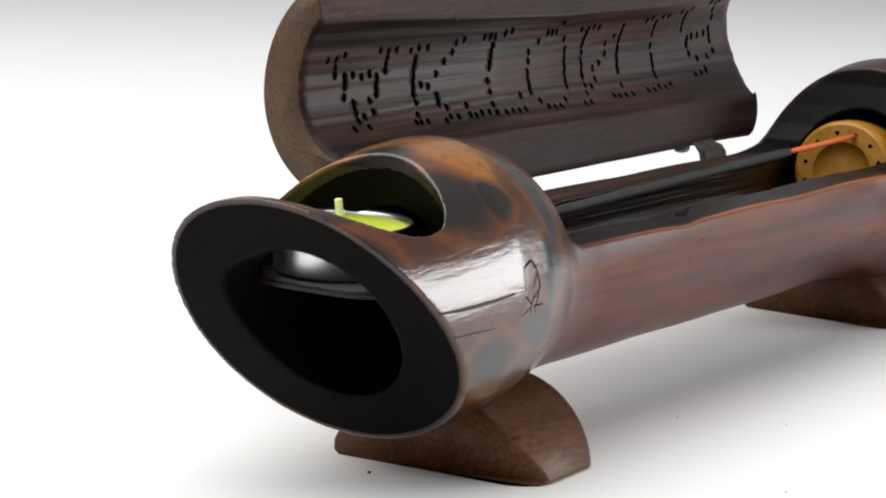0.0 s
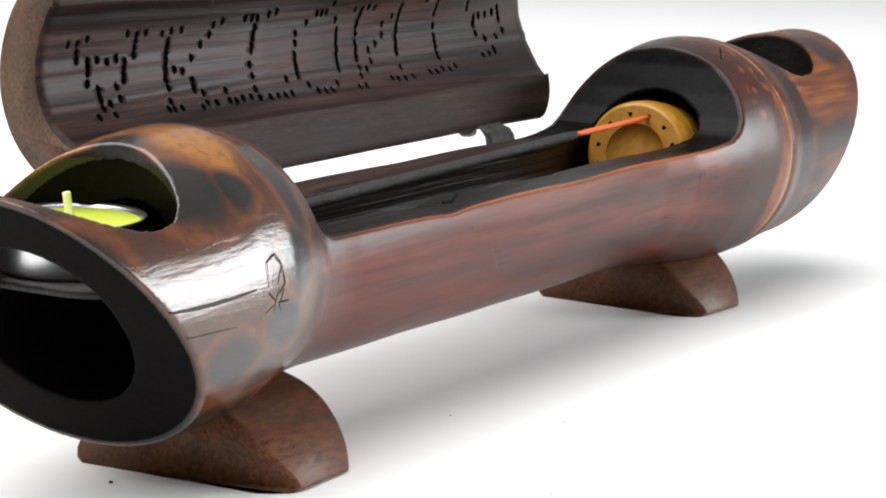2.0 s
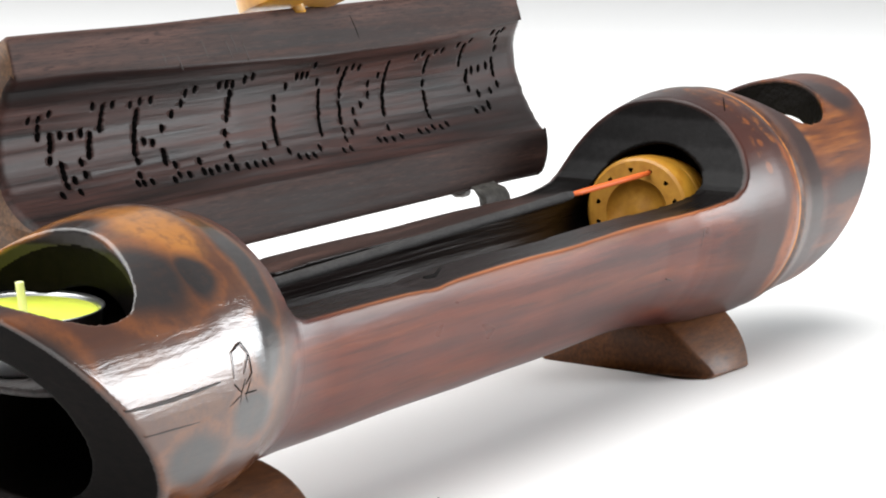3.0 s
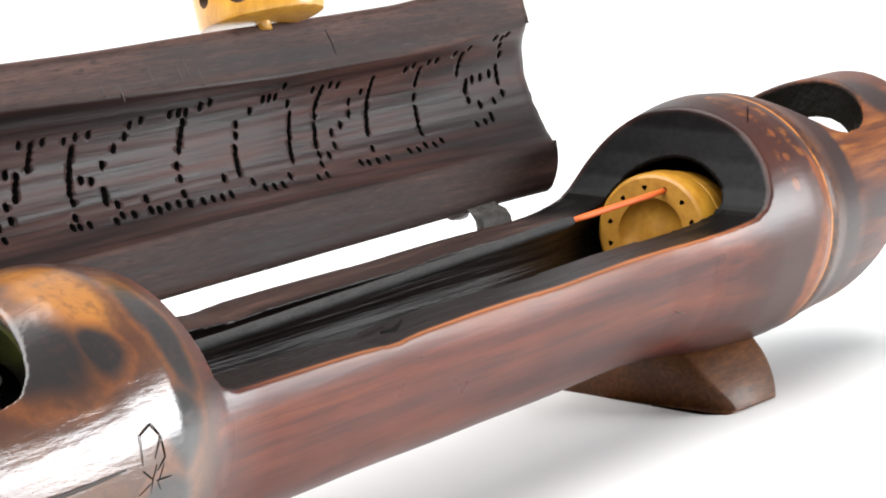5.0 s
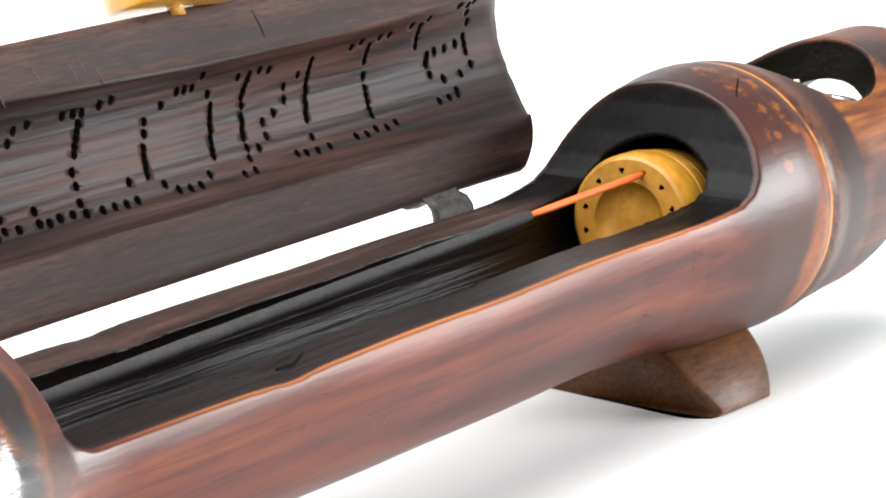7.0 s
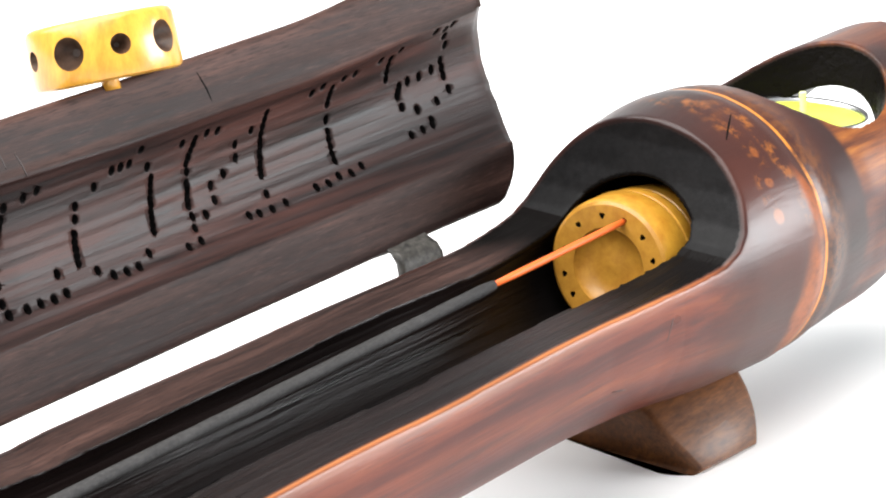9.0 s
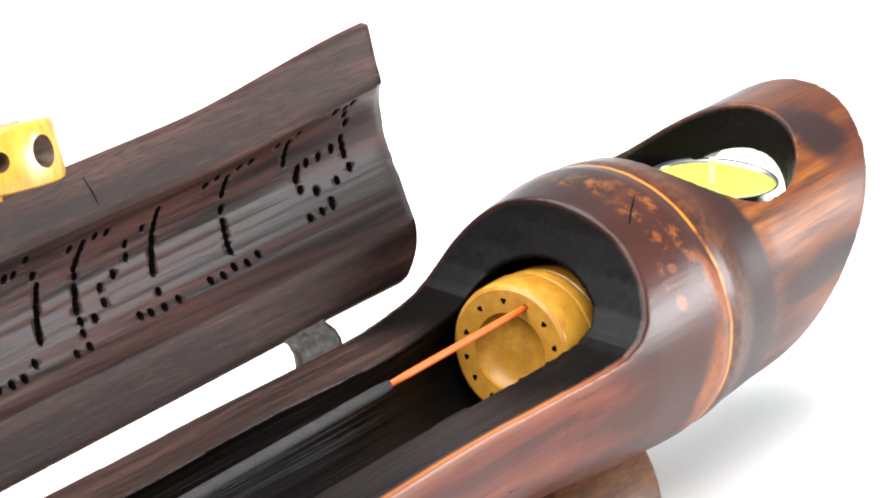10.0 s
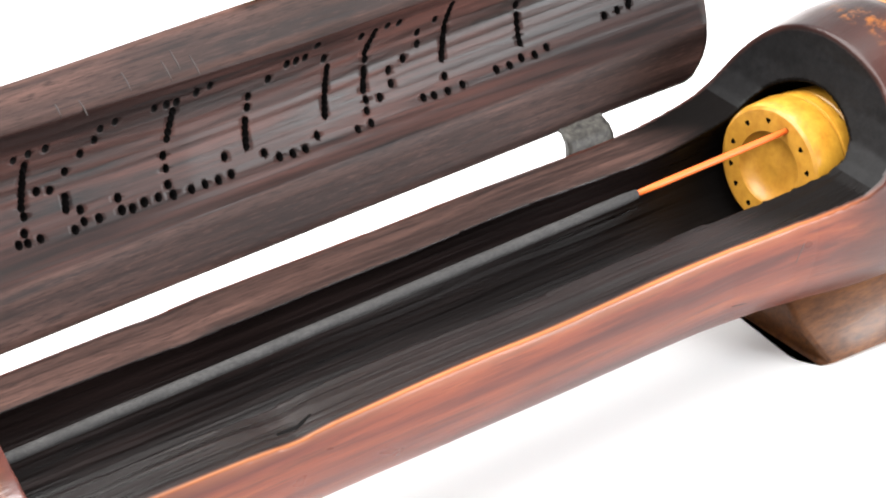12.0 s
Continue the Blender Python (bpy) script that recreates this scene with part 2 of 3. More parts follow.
WOOD = lacquered_bamboo()
CHAR = charred("charred_hollow", (0.0025, 0.0016, 0.0016), (0.02, 0.0115, 0.0105), 0.3, 0.0, 0.27, 0.1, 2.0)
RIM = charred("dark_cut_bamboo", (0.014, 0.0078, 0.007), (0.105, 0.055, 0.044), 0.55, 0.0, 0.16)
LID_IN = charred("smoked_bamboo", (0.005, 0.003, 0.003), (0.07, 0.027, 0.021), 0.44, 0.02, 0.24, 0.15, 0.6)
MOUTH = speckled("near_black_end_grain_bore", (0.002, 0.002, 0.002), (0.007, 0.005, 0.0044), 380, 0.5, gloss=0.5, ior=1.1)
SCOOP = speckled("polished_charred_cut", (0.003, 0.003, 0.003), (0.011, 0.0105, 0.011), 400, 0.5, gloss=0.5, ior=1.22)
ENDGRAIN = speckled("brown_end_grain", (0.03, 0.014, 0.007), (0.16, 0.075, 0.03), 900, 0.6)
FOOT = speckled("stained_foot_wood", (0.04, 0.0135, 0.0055), (0.2, 0.076, 0.024), 620, 0.45, (0.25, 1, 1), 0.03, 0.25)
SCRATCH_DENT = plain("dark_scratch_dent", (0.022, 0.013, 0.011), 0.6)
SOOT = plain("burnt_black", (0.003, 0.0025, 0.0025), 0.8)
SOOT.node_tree.nodes["Principled BSDF"].inputs["Specular IOR Level"].default_value = 0.08
YELLOW = speckled("varnished_yellow_bamboo", (0.52, 0.21, 0.018), (0.9, 0.5, 0.06), 260, 0.3, (1, 1, 0.25), 0.25)
OCHRE = speckled("ochre_bamboo_face", (0.42, 0.18, 0.02), (0.66, 0.34, 0.045), 300, 0.4, (1, 1, 1), 0.1)
SCORCH = speckled("scorched_hole", (0.02, 0.011, 0.008), (0.19, 0.1, 0.06), 260, 0.4)
ALU = plain("thin_aluminium", (0.82, 0.83, 0.85), 0.28, 1.0)
WAX = plain("lime_green_wax", (0.74, 0.84, 0.1), 0.3)
WICK = plain("waxed_wick", (0.8, 0.82, 0.42), 0.6)
ORANGE = plain("orange_dyed_stick", (0.72, 0.12, 0.012), 0.55)
INCENSE = speckled("grey_black_incense", (0.02, 0.019, 0.019), (0.06, 0.057, 0.056), 900, 0.7, gloss=0.25)
LEATHER = speckled("creased_black_leather", (0.006, 0.0055, 0.005), (0.1, 0.092, 0.08), 420, 0.5, gloss=0.3)
TAIL = speckled("worn_grey_leather", (0.05, 0.05, 0.045), (0.22, 0.22, 0.2), 500, 0.4)
PAPER, _, _b = nodes_of("white_paper")
_b.inputs["Base Color"].default_value, _b.inputs["Roughness"].default_value = (0.89, 0.893, 0.89, 1), 0.8

# ---------------------------------------------------------------- tools for meshes


def to_mesh(name, bm, mats, smooth=True, scaled=True):
    if scaled:
        bm.transform(Matrix.Scale(K, 4))
    bmesh.ops.recalc_face_normals(bm, faces=bm.faces)
    me = bpy.data.meshes.new(name)
    bm.to_mesh(me)
    bm.free()
    for m in mats if isinstance(mats, (list, tuple)) else [mats]:
        me.materials.append(m)
    if smooth:
        me.shade_smooth()
    return me


def part(name, bm, mats, parent, label="", smooth=True):
    ob = new(name, bm if isinstance(bm, bpy.types.Mesh) else to_mesh(name, bm, mats, smooth))
    ob.parent = parent
    return tagged(ob, label)


def thing(name, label, category, group="", kind=""):
    return tagged(new(name), label, category, group, kind)


def loft(bm, rings, closed=True, caps=True, index=0):
    """Joins rings of equal length, each a list of points, into a skin."""
    made = [[bm.verts.new(p) for p in ring] for ring in rings]
    n = len(made[0])
    for a, b in zip(made, made[1:]):
        for i in range(n if closed else n - 1):
            f = bm.faces.new((a[i], a[(i + 1) % n], b[(i + 1) % n], b[i]))
            f.material_index = index
    if caps:
        for ring in (made[0][::-1], made[-1]):
            bm.faces.new(ring).material_index = index
    return bm


def turned(profile, seg=96, axis="x", centre=(0, 0, 0), wobble=0.0, seed=0.0, square=0.0):
    """A solid turned round an axis from (along, radius) pairs."""
    rings = []
    for s, r in profile:
        ring = []
        for i in range(seg):
            a = 2 * math.pi * i / seg
            q = r
            if square:
                q += square * math.cos(4 * a) * math.exp(-((s + 0.01) / 0.075) ** 4)
            if wobble:
                q += wobble * noise.noise((s * 22 + seed, math.cos(a) * 0.9, math.sin(a) * 0.9))
            u, v = q * math.cos(a), q * math.sin(a)
            p = {"x": (s, u, v), "z": (u, v, s), "y": (u, s, v)}[axis]
            ring.append(Vector(p) + Vector(centre))
        rings.append(ring)
    return loft(bmesh.new(), rings)


def smooth_profile(points, step):
    """Points of (along, radius) with soft passages between them."""
    xs = np.array([p[0] for p in points])
    rs = np.array([p[1] for p in points])
    fine = np.arange(xs[0], xs[-1] + step / 2, step)
    out = np.interp(fine, xs, rs)
    for _ in range(2):
        pad = np.r_[out[0], out, out[-1]]
        out = (pad[:-2] + 2 * pad[1:-1] + pad[2:]) / 4
    return list(zip(fine.tolist(), out.tolist()))


def prism(outline, lo, hi, plane="xz"):
    """An outline in the xz or yz plane, drawn out along the third axis."""
    rings = [[(a, d, b) if plane == "xz" else (d, a, b) for a, b in outline] for d in (lo, hi)]
    return loft(bmesh.new(), rings)


def raw(bm, index=0):
    bmesh.ops.recalc_face_normals(bm, faces=bm.faces)
    me = bpy.data.meshes.new("tool")
    bm.to_mesh(me)
    bm.free()
    return me


def carved(me, cutters, finish=None, own=False):
    """The mesh less the cutters, with modifiers set by finish(ob) on top, baked."""
    ob = new("blank", me)
    tools = [new("tool", c) for c in cutters]
    for c in tools:
        mod = ob.modifiers.new("cut", "BOOLEAN")
        mod.operation, mod.solver, mod.object, mod.use_self = "DIFFERENCE", "EXACT", c, own
    if finish:
        finish(ob)
    bpy.context.view_layer.update()
    out = bpy.data.meshes.new_from_object(ob.evaluated_get(bpy.context.evaluated_depsgraph_get()))
    for o in (ob, *tools):
        bpy.data.objects.remove(o)
    return out


def scale_mesh(me, name):
    me.name = name
    me.transform(Matrix.Scale(K, 4))
    me.shade_smooth()
    return me


# ---------------------------------------------------------------- the setting
def paper_sweep():
    """White paper on the table that bends up into a far backdrop."""
    bm = bmesh.new()
    rows = []
    line = [(-30, 0), (3.2, 0)]
    line += [(3.2 + 0.5 * math.sin(a), 0.5 - 0.5 * math.cos(a)) for a in np.linspace(0.1, math.pi / 2, 14)]
    line += [(3.7, 3.2)]
    for x in (-30, 30):
        rows.append([(x, y, z) for y, z in line])
    loft(bm, rows, closed=False, caps=False)
    ob = new("ground", to_mesh("ground", bm, PAPER, True, False))
    # the sweep faces the left front, where the camera moves
    ob.rotation_euler = (0, 0, radians(-40))
    return tagged(ob, "white paper table cover bending up behind", "ground", kind="structure")


paper_sweep()


# ---------------------------------------------------------------- the incense burner
burner = thing("incense_burner", "dark lacquered bamboo incense burner with its hinged lid open", "incense burner")

OUTER = smooth_profile([(-0.27, 0.0290), (-0.21, 0.0292), (-0.18, 0.0299), (-0.155, 0.0318), (-0.135, 0.0331), (-0.122, 0.0328),
                        (-0.1125, 0.0308), (-0.105, 0.0285), (-0.09, 0.0279), (0.072, 0.0279), (0.09, 0.0286), (0.105, 0.0302),
                        (0.12, 0.0325), (0.136, 0.0343), (0.1435, 0.0346), (0.1455, 0.0339), (0.1475, 0.0339), (0.1495, 0.0343),
                        (0.157, 0.0331), (0.172, 0.0321), (0.2, 0.0317), (0.25, 0.0315)], 0.001)


def sag(x):
    """How far the tube's axis leaves the straight line towards its near end."""
    f = min(1.0, max(0.0, (-0.112 - x) / 0.055))
    f = f * f * (3 - 2 * f)
    g = min(1.0, max(0.0, (x - 0.14) / 0.06))
    g = g * g * (3 - 2 * g)
    return Vector((0, -0.0012 * f, -0.004 * f + 0.0008 * g + 0.0009 * math.exp(-((x - 0.136) / 0.018) ** 2)))


def sagged(bm):
    for v in bm.verts:
        v.co += sag(v.co.x)
    return bm


def outer_radius(x):
    return float(np.interp(x, [p[0] for p in OUTER], [p[1] for p in OUTER]))


def burner_body():
    up = (0, 0, AX_Z)
    stock = raw(sagged(turned(OUTER, 112, centre=up, wobble=0.0006, square=0.0007)))
    left = raw(sagged(turned(smooth_profile([(-0.29, 0.0169), (-0.17, 0.0174), (-0.15, 0.0198), (-0.128, 0.0195), (-0.121, 0.014)], 0.004), 48, centre=up, wobble=0.0022, seed=3)))
    right = raw(sagged(turned(smooth_profile([(0.142, 0.013), (0.147, 0.02), (0.2, 0.0208), (0.27, 0.021)], 0.004), 48, centre=up, wobble=0.0014, seed=5)))
    trough = raw(turned(smooth_profile([(-0.112, 0.011), (-0.106, 0.0160), (0.085, 0.0163), (0.1, 0.0172), (0.111, 0.0184), (0.117, 0.0204), (0.135, 0.0204), (0.139, 0.014)], 0.002), 64, centre=up, wobble=0.001, seed=8))
    # the top of the middle, sawn off flat with rounded ends
    top = [(-0.1065, 0.12), (-0.1068, 0.066), (-0.1055, 0.0562), (-0.1035, 0.0538), (-0.1, 0.0524)]
    top += [(x, 0.0522 + 0.0004 * noise.noise((x * 30, 4, 1)) - 0.0006 * math.exp(-((x + 0.048) / 0.006) ** 2)) for x in np.linspace(-0.09, 0.095, 48)]
    top += [(0.104, 0.0528), (0.1105, 0.0536), (0.1155, 0.0557), (0.119, 0.0592), (0.1222, 0.0655), (0.1246, 0.073), (0.1262, 0.12)]
    lid_cut = raw(prism(top, -0.06, 0.06))
    # the slanting saw cuts at both ends
    square = ((-0.08, -0.05), (0.08, -0.05), (0.08, 0.14), (-0.08, 0.14))
    left_end = raw(loft(bmesh.new(), [[(-0.138 - 0.8127 * z - 0.2532 * y, y, z) for y, z in square], [(-0.5, y, z) for y, z in square]]))
    right_end = raw(loft(bmesh.new(), [[(0.2045 + 0.86 * (z - 0.0451) + 0.05 * y, y, z) for y, z in square], [(0.5, y, z) for y, z in square]]))

    def hole(rings):
        """An oval well through the roof, from rings of (height, middle, half length, half width)."""
        return raw(loft(bmesh.new(), [[(cx + rx * math.cos(w), ry * math.sin(w), z) for w in np.linspace(0, 2 * math.pi, 56, endpoint=False)] for z, cx, rx, ry in rings]))

    def finish(ob):
        mod = ob.modifiers.new("even", "REMESH")
        mod.mode, mod.voxel_size = "VOXEL", 0.00042
        mod = ob.modifiers.new("worn", "SMOOTH")
        mod.factor, mod.iterations = 0.5, 16

    me = carved(stock, [left_end, right_end, left, right, trough, lid_cut, 
                         hole([(0.046, -0.1545, 0.0155, 0.02), (0.055, -0.1572, 0.0182, 0.0228), (0.063, -0.1612, 0.0218, 0.0246), (0.0715, -0.1672, 0.0242, 0.0252), (0.1, -0.1682, 0.025, 0.0262)]),
                         hole([(0.05, 0.1805, 0.022, 0.0215), (0.075, 0.1825, 0.0258, 0.0238), (0.1, 0.1828, 0.0266, 0.0248)])], finish)
    me.materials.clear()
    for m in (WOOD, CHAR, RIM, MOUTH, SCOOP):
        me.materials.append(m)
    n = len(me.polygons)
    c = np.empty(n * 3)
    nm = np.empty(n * 3)
    me.polygons.foreach_get("center", c)
    me.polygons.foreach_get("normal", nm)
    c, nm = c.reshape(-1, 3), nm.reshape(-1, 3)
    def depth(p):
        """How far places lie under the tube's uncut skin."""
        off = np.array([sag(x) for x in p[:, 0]])
        y, z = p[:, 1] - off[:, 1], p[:, 2] - AX_Z - off[:, 2]
        whole = np.interp(p[:, 0], [q[0] for q in OUTER], [q[1] for q in OUTER])
        a = np.arctan2(z, y)
        whole += 0.0007 * np.cos(4 * a) * np.exp(-((p[:, 0] + 0.01) / 0.075) ** 4)
        whole += 0.0006 * np.array([noise.noise((x * 22, cy, cz)) for x, cy, cz in zip(p[:, 0], np.cos(a) * 0.9, np.sin(a) * 0.9)])
        return whole - np.hypot(y, z)

    under = depth(c)
    v = np.empty(len(me.vertices) * 3)
    me.vertices.foreach_get("co", v)
    v = v.reshape(-1, 3)
    deep = depth(v)
    me.attributes.new("cut", "FLOAT", "POINT").data.foreach_set("value", np.clip((deep - 0.0004) / 0.0009, 0, 1).astype(np.float32))
    front = np.clip((v[:, 0] + 0.1) / 0.03, 0, 1) * np.clip((0.115 - v[:, 0]) / 0.03, 0, 1) * (v[:, 1] < 0)
    wear = front * np.clip((v[:, 2] - 0.0494) / 0.0014, 0, 1) * np.exp(-((deep - 0.0005) / 0.00037) ** 2)
    me.attributes.new("wear", "FLOAT", "POINT").data.foreach_set("value", (0.75 * wear).astype(np.float32))
    # the trough's surfaces get darker and duller towards the far end
    far_dark = np.clip((v[:, 0] - 0.074 + 0.006 * np.sin(v[:, 1] * 260)) / 0.024, 0, 1)
    me.attributes.new("far_dark", "FLOAT", "POINT").data.foreach_set("value", (far_dark * far_dark * (3 - 2 * far_dark)).astype(np.float32))
    index = np.zeros(n, dtype=np.int32)
    index[under > np.where(c[:, 0] < -0.115, 0.0034, 0.0014)] = 1
    middle = (c[:, 0] > -0.105) & (c[:, 0] < 0.113)
    index[middle & (c[:, 1] > 0) & (nm[:, 2] > 0.6) & (c[:, 2] > 0.0503) & (under > 0.0013)] = 2
    index[(under > 0.0014) & (nm[:, 0] < -0.45) & (c[:, 0] + 0.8127 * c[:, 2] + 0.2532 * c[:, 1] < -0.1355)] = 3
    index[(under > 0.0014) & (nm[:, 0] > 0.45) & (c[:, 0] - 0.86 * (c[:, 2] - 0.0451) > 0.201)] = 3
    # the near bore and well get the mouth's near-black material too
    index[(index == 1) & (c[:, 0] < -0.115)] = 3
    # behind the holder the deep bore is darker than the cut face round it
    well = (index == 1) & (c[:, 0] < 0.142) & (c[:, 0] > 0.113)
    index[well] = 3
    index[well & ((np.hypot(c[:, 1], c[:, 2] - AX_Z) > 0.0211) | (c[:, 0] < 0.119))] = 4
    me.polygons.foreach_set("material_index", index)
    return part("body", scale_mesh(me, "body"), None, burner, "lacquered scorched bamboo trough with slanted open ends")


body = burner_body()


def foot(name, x, y, turn, label=""):
    """A half-moon block, flat below, glued under the tube."""
    half, deep, high = 0.0272, 0.0178, 0.0178
    arc = [(half * f, 0.002 + 0.001 * f + high * (1 - f * f) ** 0.76) for f in np.sin(np.linspace(math.pi / 2, -math.pi / 2, 41)).tolist()]
    base = [((half - 0.0012) * f, 0.0) for f in np.sin(np.linspace(-math.pi / 2, math.pi / 2, 25)).tolist()]
    outline = base + [(half, 0.001)] + arc + [(-half, 0.001)]
    rings = []
    for d, k in ((-deep, 0.955), (-deep + 0.0006, 0.985), (-deep + 0.0018, 1.0), (deep - 0.0022, 1.0), (deep - 0.0008, 0.985), (deep, 0.95)):
        rings.append([(d * (math.sqrt(1 - 0.72 * max(0.0, (-a / half - 0.35) / 0.65) ** 2.2) if d > 0 else 1 - 0.3 * max(0.0, (-a / half - 0.72) / 0.28) ** 2) + 0.0004 * noise.noise((a * 60, b * 60, d * 60)), a * k * (1.06 if a < 0 else 1.0), max(0.0, b * k)) for a, b in outline])
    bm = loft(bmesh.new(), rings)
    bm.transform(pose(x, y, 0, 0, 0, turn))
    return part(name, bm, FOOT, burner, label or "brown half-moon wooden foot")


foot("foot", -0.1115, -0.005, 2)
foot("foot", 0.1268, 0.0045, -4)


def on_skin(x, angle, lift=0.0):
    """A place on the tube's outside, by its length and its angle from the far side over the top."""
    r = outer_radius(x) + lift
    return Vector((x, r * math.cos(radians(angle)), AX_Z + r * math.sin(radians(angle)))) + sag(x)


def groove(name, points, width, parent=None, place=on_skin, material=None):
    """A carved, cracked or dented line: a tapered sliver let into the skin."""
    bm = bmesh.new()
    rings = []
    dense = []
    for (x0, a0), (x1, a1) in zip(points, points[1:]):
        dense += [(x0 + (x1 - x0) * f, a0 + (a1 - a0) * f) for f in (0, 0.34, 0.67)]
    dense.append(points[-1])
    n = len(dense)
    for i, (x, a) in enumerate(dense):
        p = place(x, a)
        q = place(*dense[min(i + 1, n - 1)]) - place(*dense[max(i - 1, 0)])
        up = (place(x, a, 0.001) - p).normalized()
        side = q.cross(up).normalized()
        w = width * (0.35 + 0.65 * math.sin(math.pi * (i + 0.5) / n)) * (1 + 0.3 * noise.noise((i * 1.7, x * 90, 0)))
        rings.append([p + side * w * c + up * w * s * 0.35 for c, s in ((1, 0), (0.6, 0.8), (-0.6, 0.8), (-1, 0), (0, -1.5))])
    loft(bm, rings)
    return part(name, bm, material or SOOT, parent or body)


# two dents in the near knot, their dark reflection coloured as dark slivers
groove("crack_dent", [(-0.1675, 170), (-0.1598, 171), (-0.1502, 172), (-0.1393, 173)], 0.00042, None, on_skin, SCRATCH_DENT)
groove("crack_dent", [(-0.163, 181), (-0.1543, 182), (-0.146, 183.5)], 0.00016, None, on_skin, SCRATCH_DENT)
groove("crack_dent", [(0.0925, 176), (0.0912, 182), (0.0905, 187), (0.0888, 194)], 0.00026, None, on_skin, SCRATCH_DENT)
groove("crack_dent", [(0.0735, 200), (0.079, 203)], 0.0002, None, on_skin, SCRATCH_DENT)
groove("crack_dent", [(0.1305, 119), (0.134, 115), (0.139, 110)], 0.00022)
for stroke in ([(-0.135, 174), (-0.1345, 165), (-0.131, 163), (-0.129, 168), (-0.1315, 174)], [(-0.129, 168), (-0.1285, 175), (-0.131, 178)],
               [(-0.135, 176), (-0.1325, 180)], [(-0.131, 176), (-0.1325, 180), (-0.1335, 187)], [(-0.129, 177), (-0.131, 182), (-0.1295, 187)],
               [(-0.1365, 183), (-0.133, 181)], [(-0.127, 182), (-0.1315, 181)]):
    groove("carved_mark", stroke, 0.0002)
groove("crack_dent", [(-0.052, 160.5), (-0.047, 161), (-0.0435, 158)], 0.0005)

# ---------------------------------------------------------------- the lid
LID_C = Vector((0.0, 0.0296, 0.0845))   # the lid's axis in the drawing
LEAN, LID_YAW = radians(-14.0), radians(1.4)
LID_R, LID_IN_R, CHORD = 0.0291, 0.0168, 0.0074
LID_X = (-0.1160, 0.1157)


def flare(x, angle, r):
    """The lid's upper edge widens towards the knot that it was sawn from."""
    f = min(1.0, max(0.0, (x - 0.05) / 0.07))
    up = min(1.0, max(0.0, (angle + 0.1) / 0.7))
    return 1.0 + f * f * (3 - 2 * f) * (0.02 + 0.15 * up * (1.0 if r > 0.02 else 0.75))


def lid_point(x, angle, r):
    """Round the lid's axis: angle 0 points to the deepest part of the hollow, growing upwards."""
    a = angle + LEAN
    q = r * flare(x, angle, r)
    # the far end is sawn a little round, its lower corner worn away
    e = max(0.0, (x - 0.08) / 0.035)
    low = max(0.0, (-angle - 0.75) / 0.55) * max(0.0, (r - 0.017) / 0.012)
    # the saw ran askew: the shell's back is longer than its rims
    tip = min(1.0, max(0.0, (x - 0.1085) / 0.0072)) ** 1.5
    back = min(1.0, max(0.0, (r * math.cos(angle) - CHORD) / 0.0075)) ** 0.8
    p = Vector((x + e * (0.0025 - 0.008 * low * low) + 0.0068 * tip * back, q * math.cos(a), q * math.sin(a)))
    p.rotate(Matrix.Rotation(LID_YAW, 3, "Z"))
    return p + LID_C


def hollow(x, angle):
    """The hollow's radius at an angle: it is cut shallower in the lid's middle."""
    deep = float(np.interp(x, (-0.12, -0.1, -0.07, -0.03, 0.0, 0.03, 0.07, 0.115), (0.0168, 0.0166, 0.0145, 0.0119, 0.0125, 0.0143, 0.0152, 0.0151)))
    u = CHORD + (LID_IN_R * math.cos(angle) - CHORD) * (deep - CHORD) / (LID_IN_R - CHORD)
    v = LID_IN_R * math.sin(angle)
    return math.atan2(v, u), math.hypot(u, v)


def lid_section():
    """The half-shell's outline with worn corners, as (angle, radius, material)."""
    half_out, half_in = math.acos(CHORD / LID_R), math.acos(CHORD / LID_IN_R)
    out = [(a, LID_R, 2) for a in np.linspace(-half_out + 0.06, half_out - 0.06, 40)]
    pts = [((LID_R * math.cos(a), LID_R * math.sin(a)), m) for a, r, m in out]
    yo, yi = LID_R * math.sin(half_out), LID_IN_R * math.sin(half_in)
    pts += [((CHORD + 0.0007, yo - 0.0003), 1)] + [((CHORD, y), 1) for y in np.linspace(yo - 0.0012, yi + 0.001, 7)] + [((CHORD + 0.0003, yi + 0.0003), 0)]
    pts += [((LID_IN_R * math.cos(a), LID_IN_R * math.sin(a)), 0) for a in np.linspace(half_in - 0.03, -half_in + 0.03, 56)]
    pts += [((CHORD + 0.0003, -yi - 0.0003), 1)] + [((CHORD, -y), 1) for y in np.linspace(yi + 0.001, yo - 0.0012, 7)] + [((CHORD + 0.0007, -yo + 0.0003), 1)]
    return pts


def stroke_dots(text):
    """Strokes as 'x,v x,v ...:count' with x in millimetres and v from the top (0) to the foot (100) of the row."""
    for piece in text.split(";"):
        way, count = piece.split(":")
        p = np.array([[float(n) for n in q.split(",")] for q in way.split()])
        n = int(count)
        if n == 1:
            yield tuple(p[0])
            continue
        run = np.r_[0, np.cumsum(np.hypot(np.diff(p[:, 0]), np.diff(p[:, 1]) * 0.22))]
        for d in np.linspace(0, run[-1], n):
            yield float(np.interp(d, run, p[:, 0])), float(np.interp(d, run, p[:, 1]))


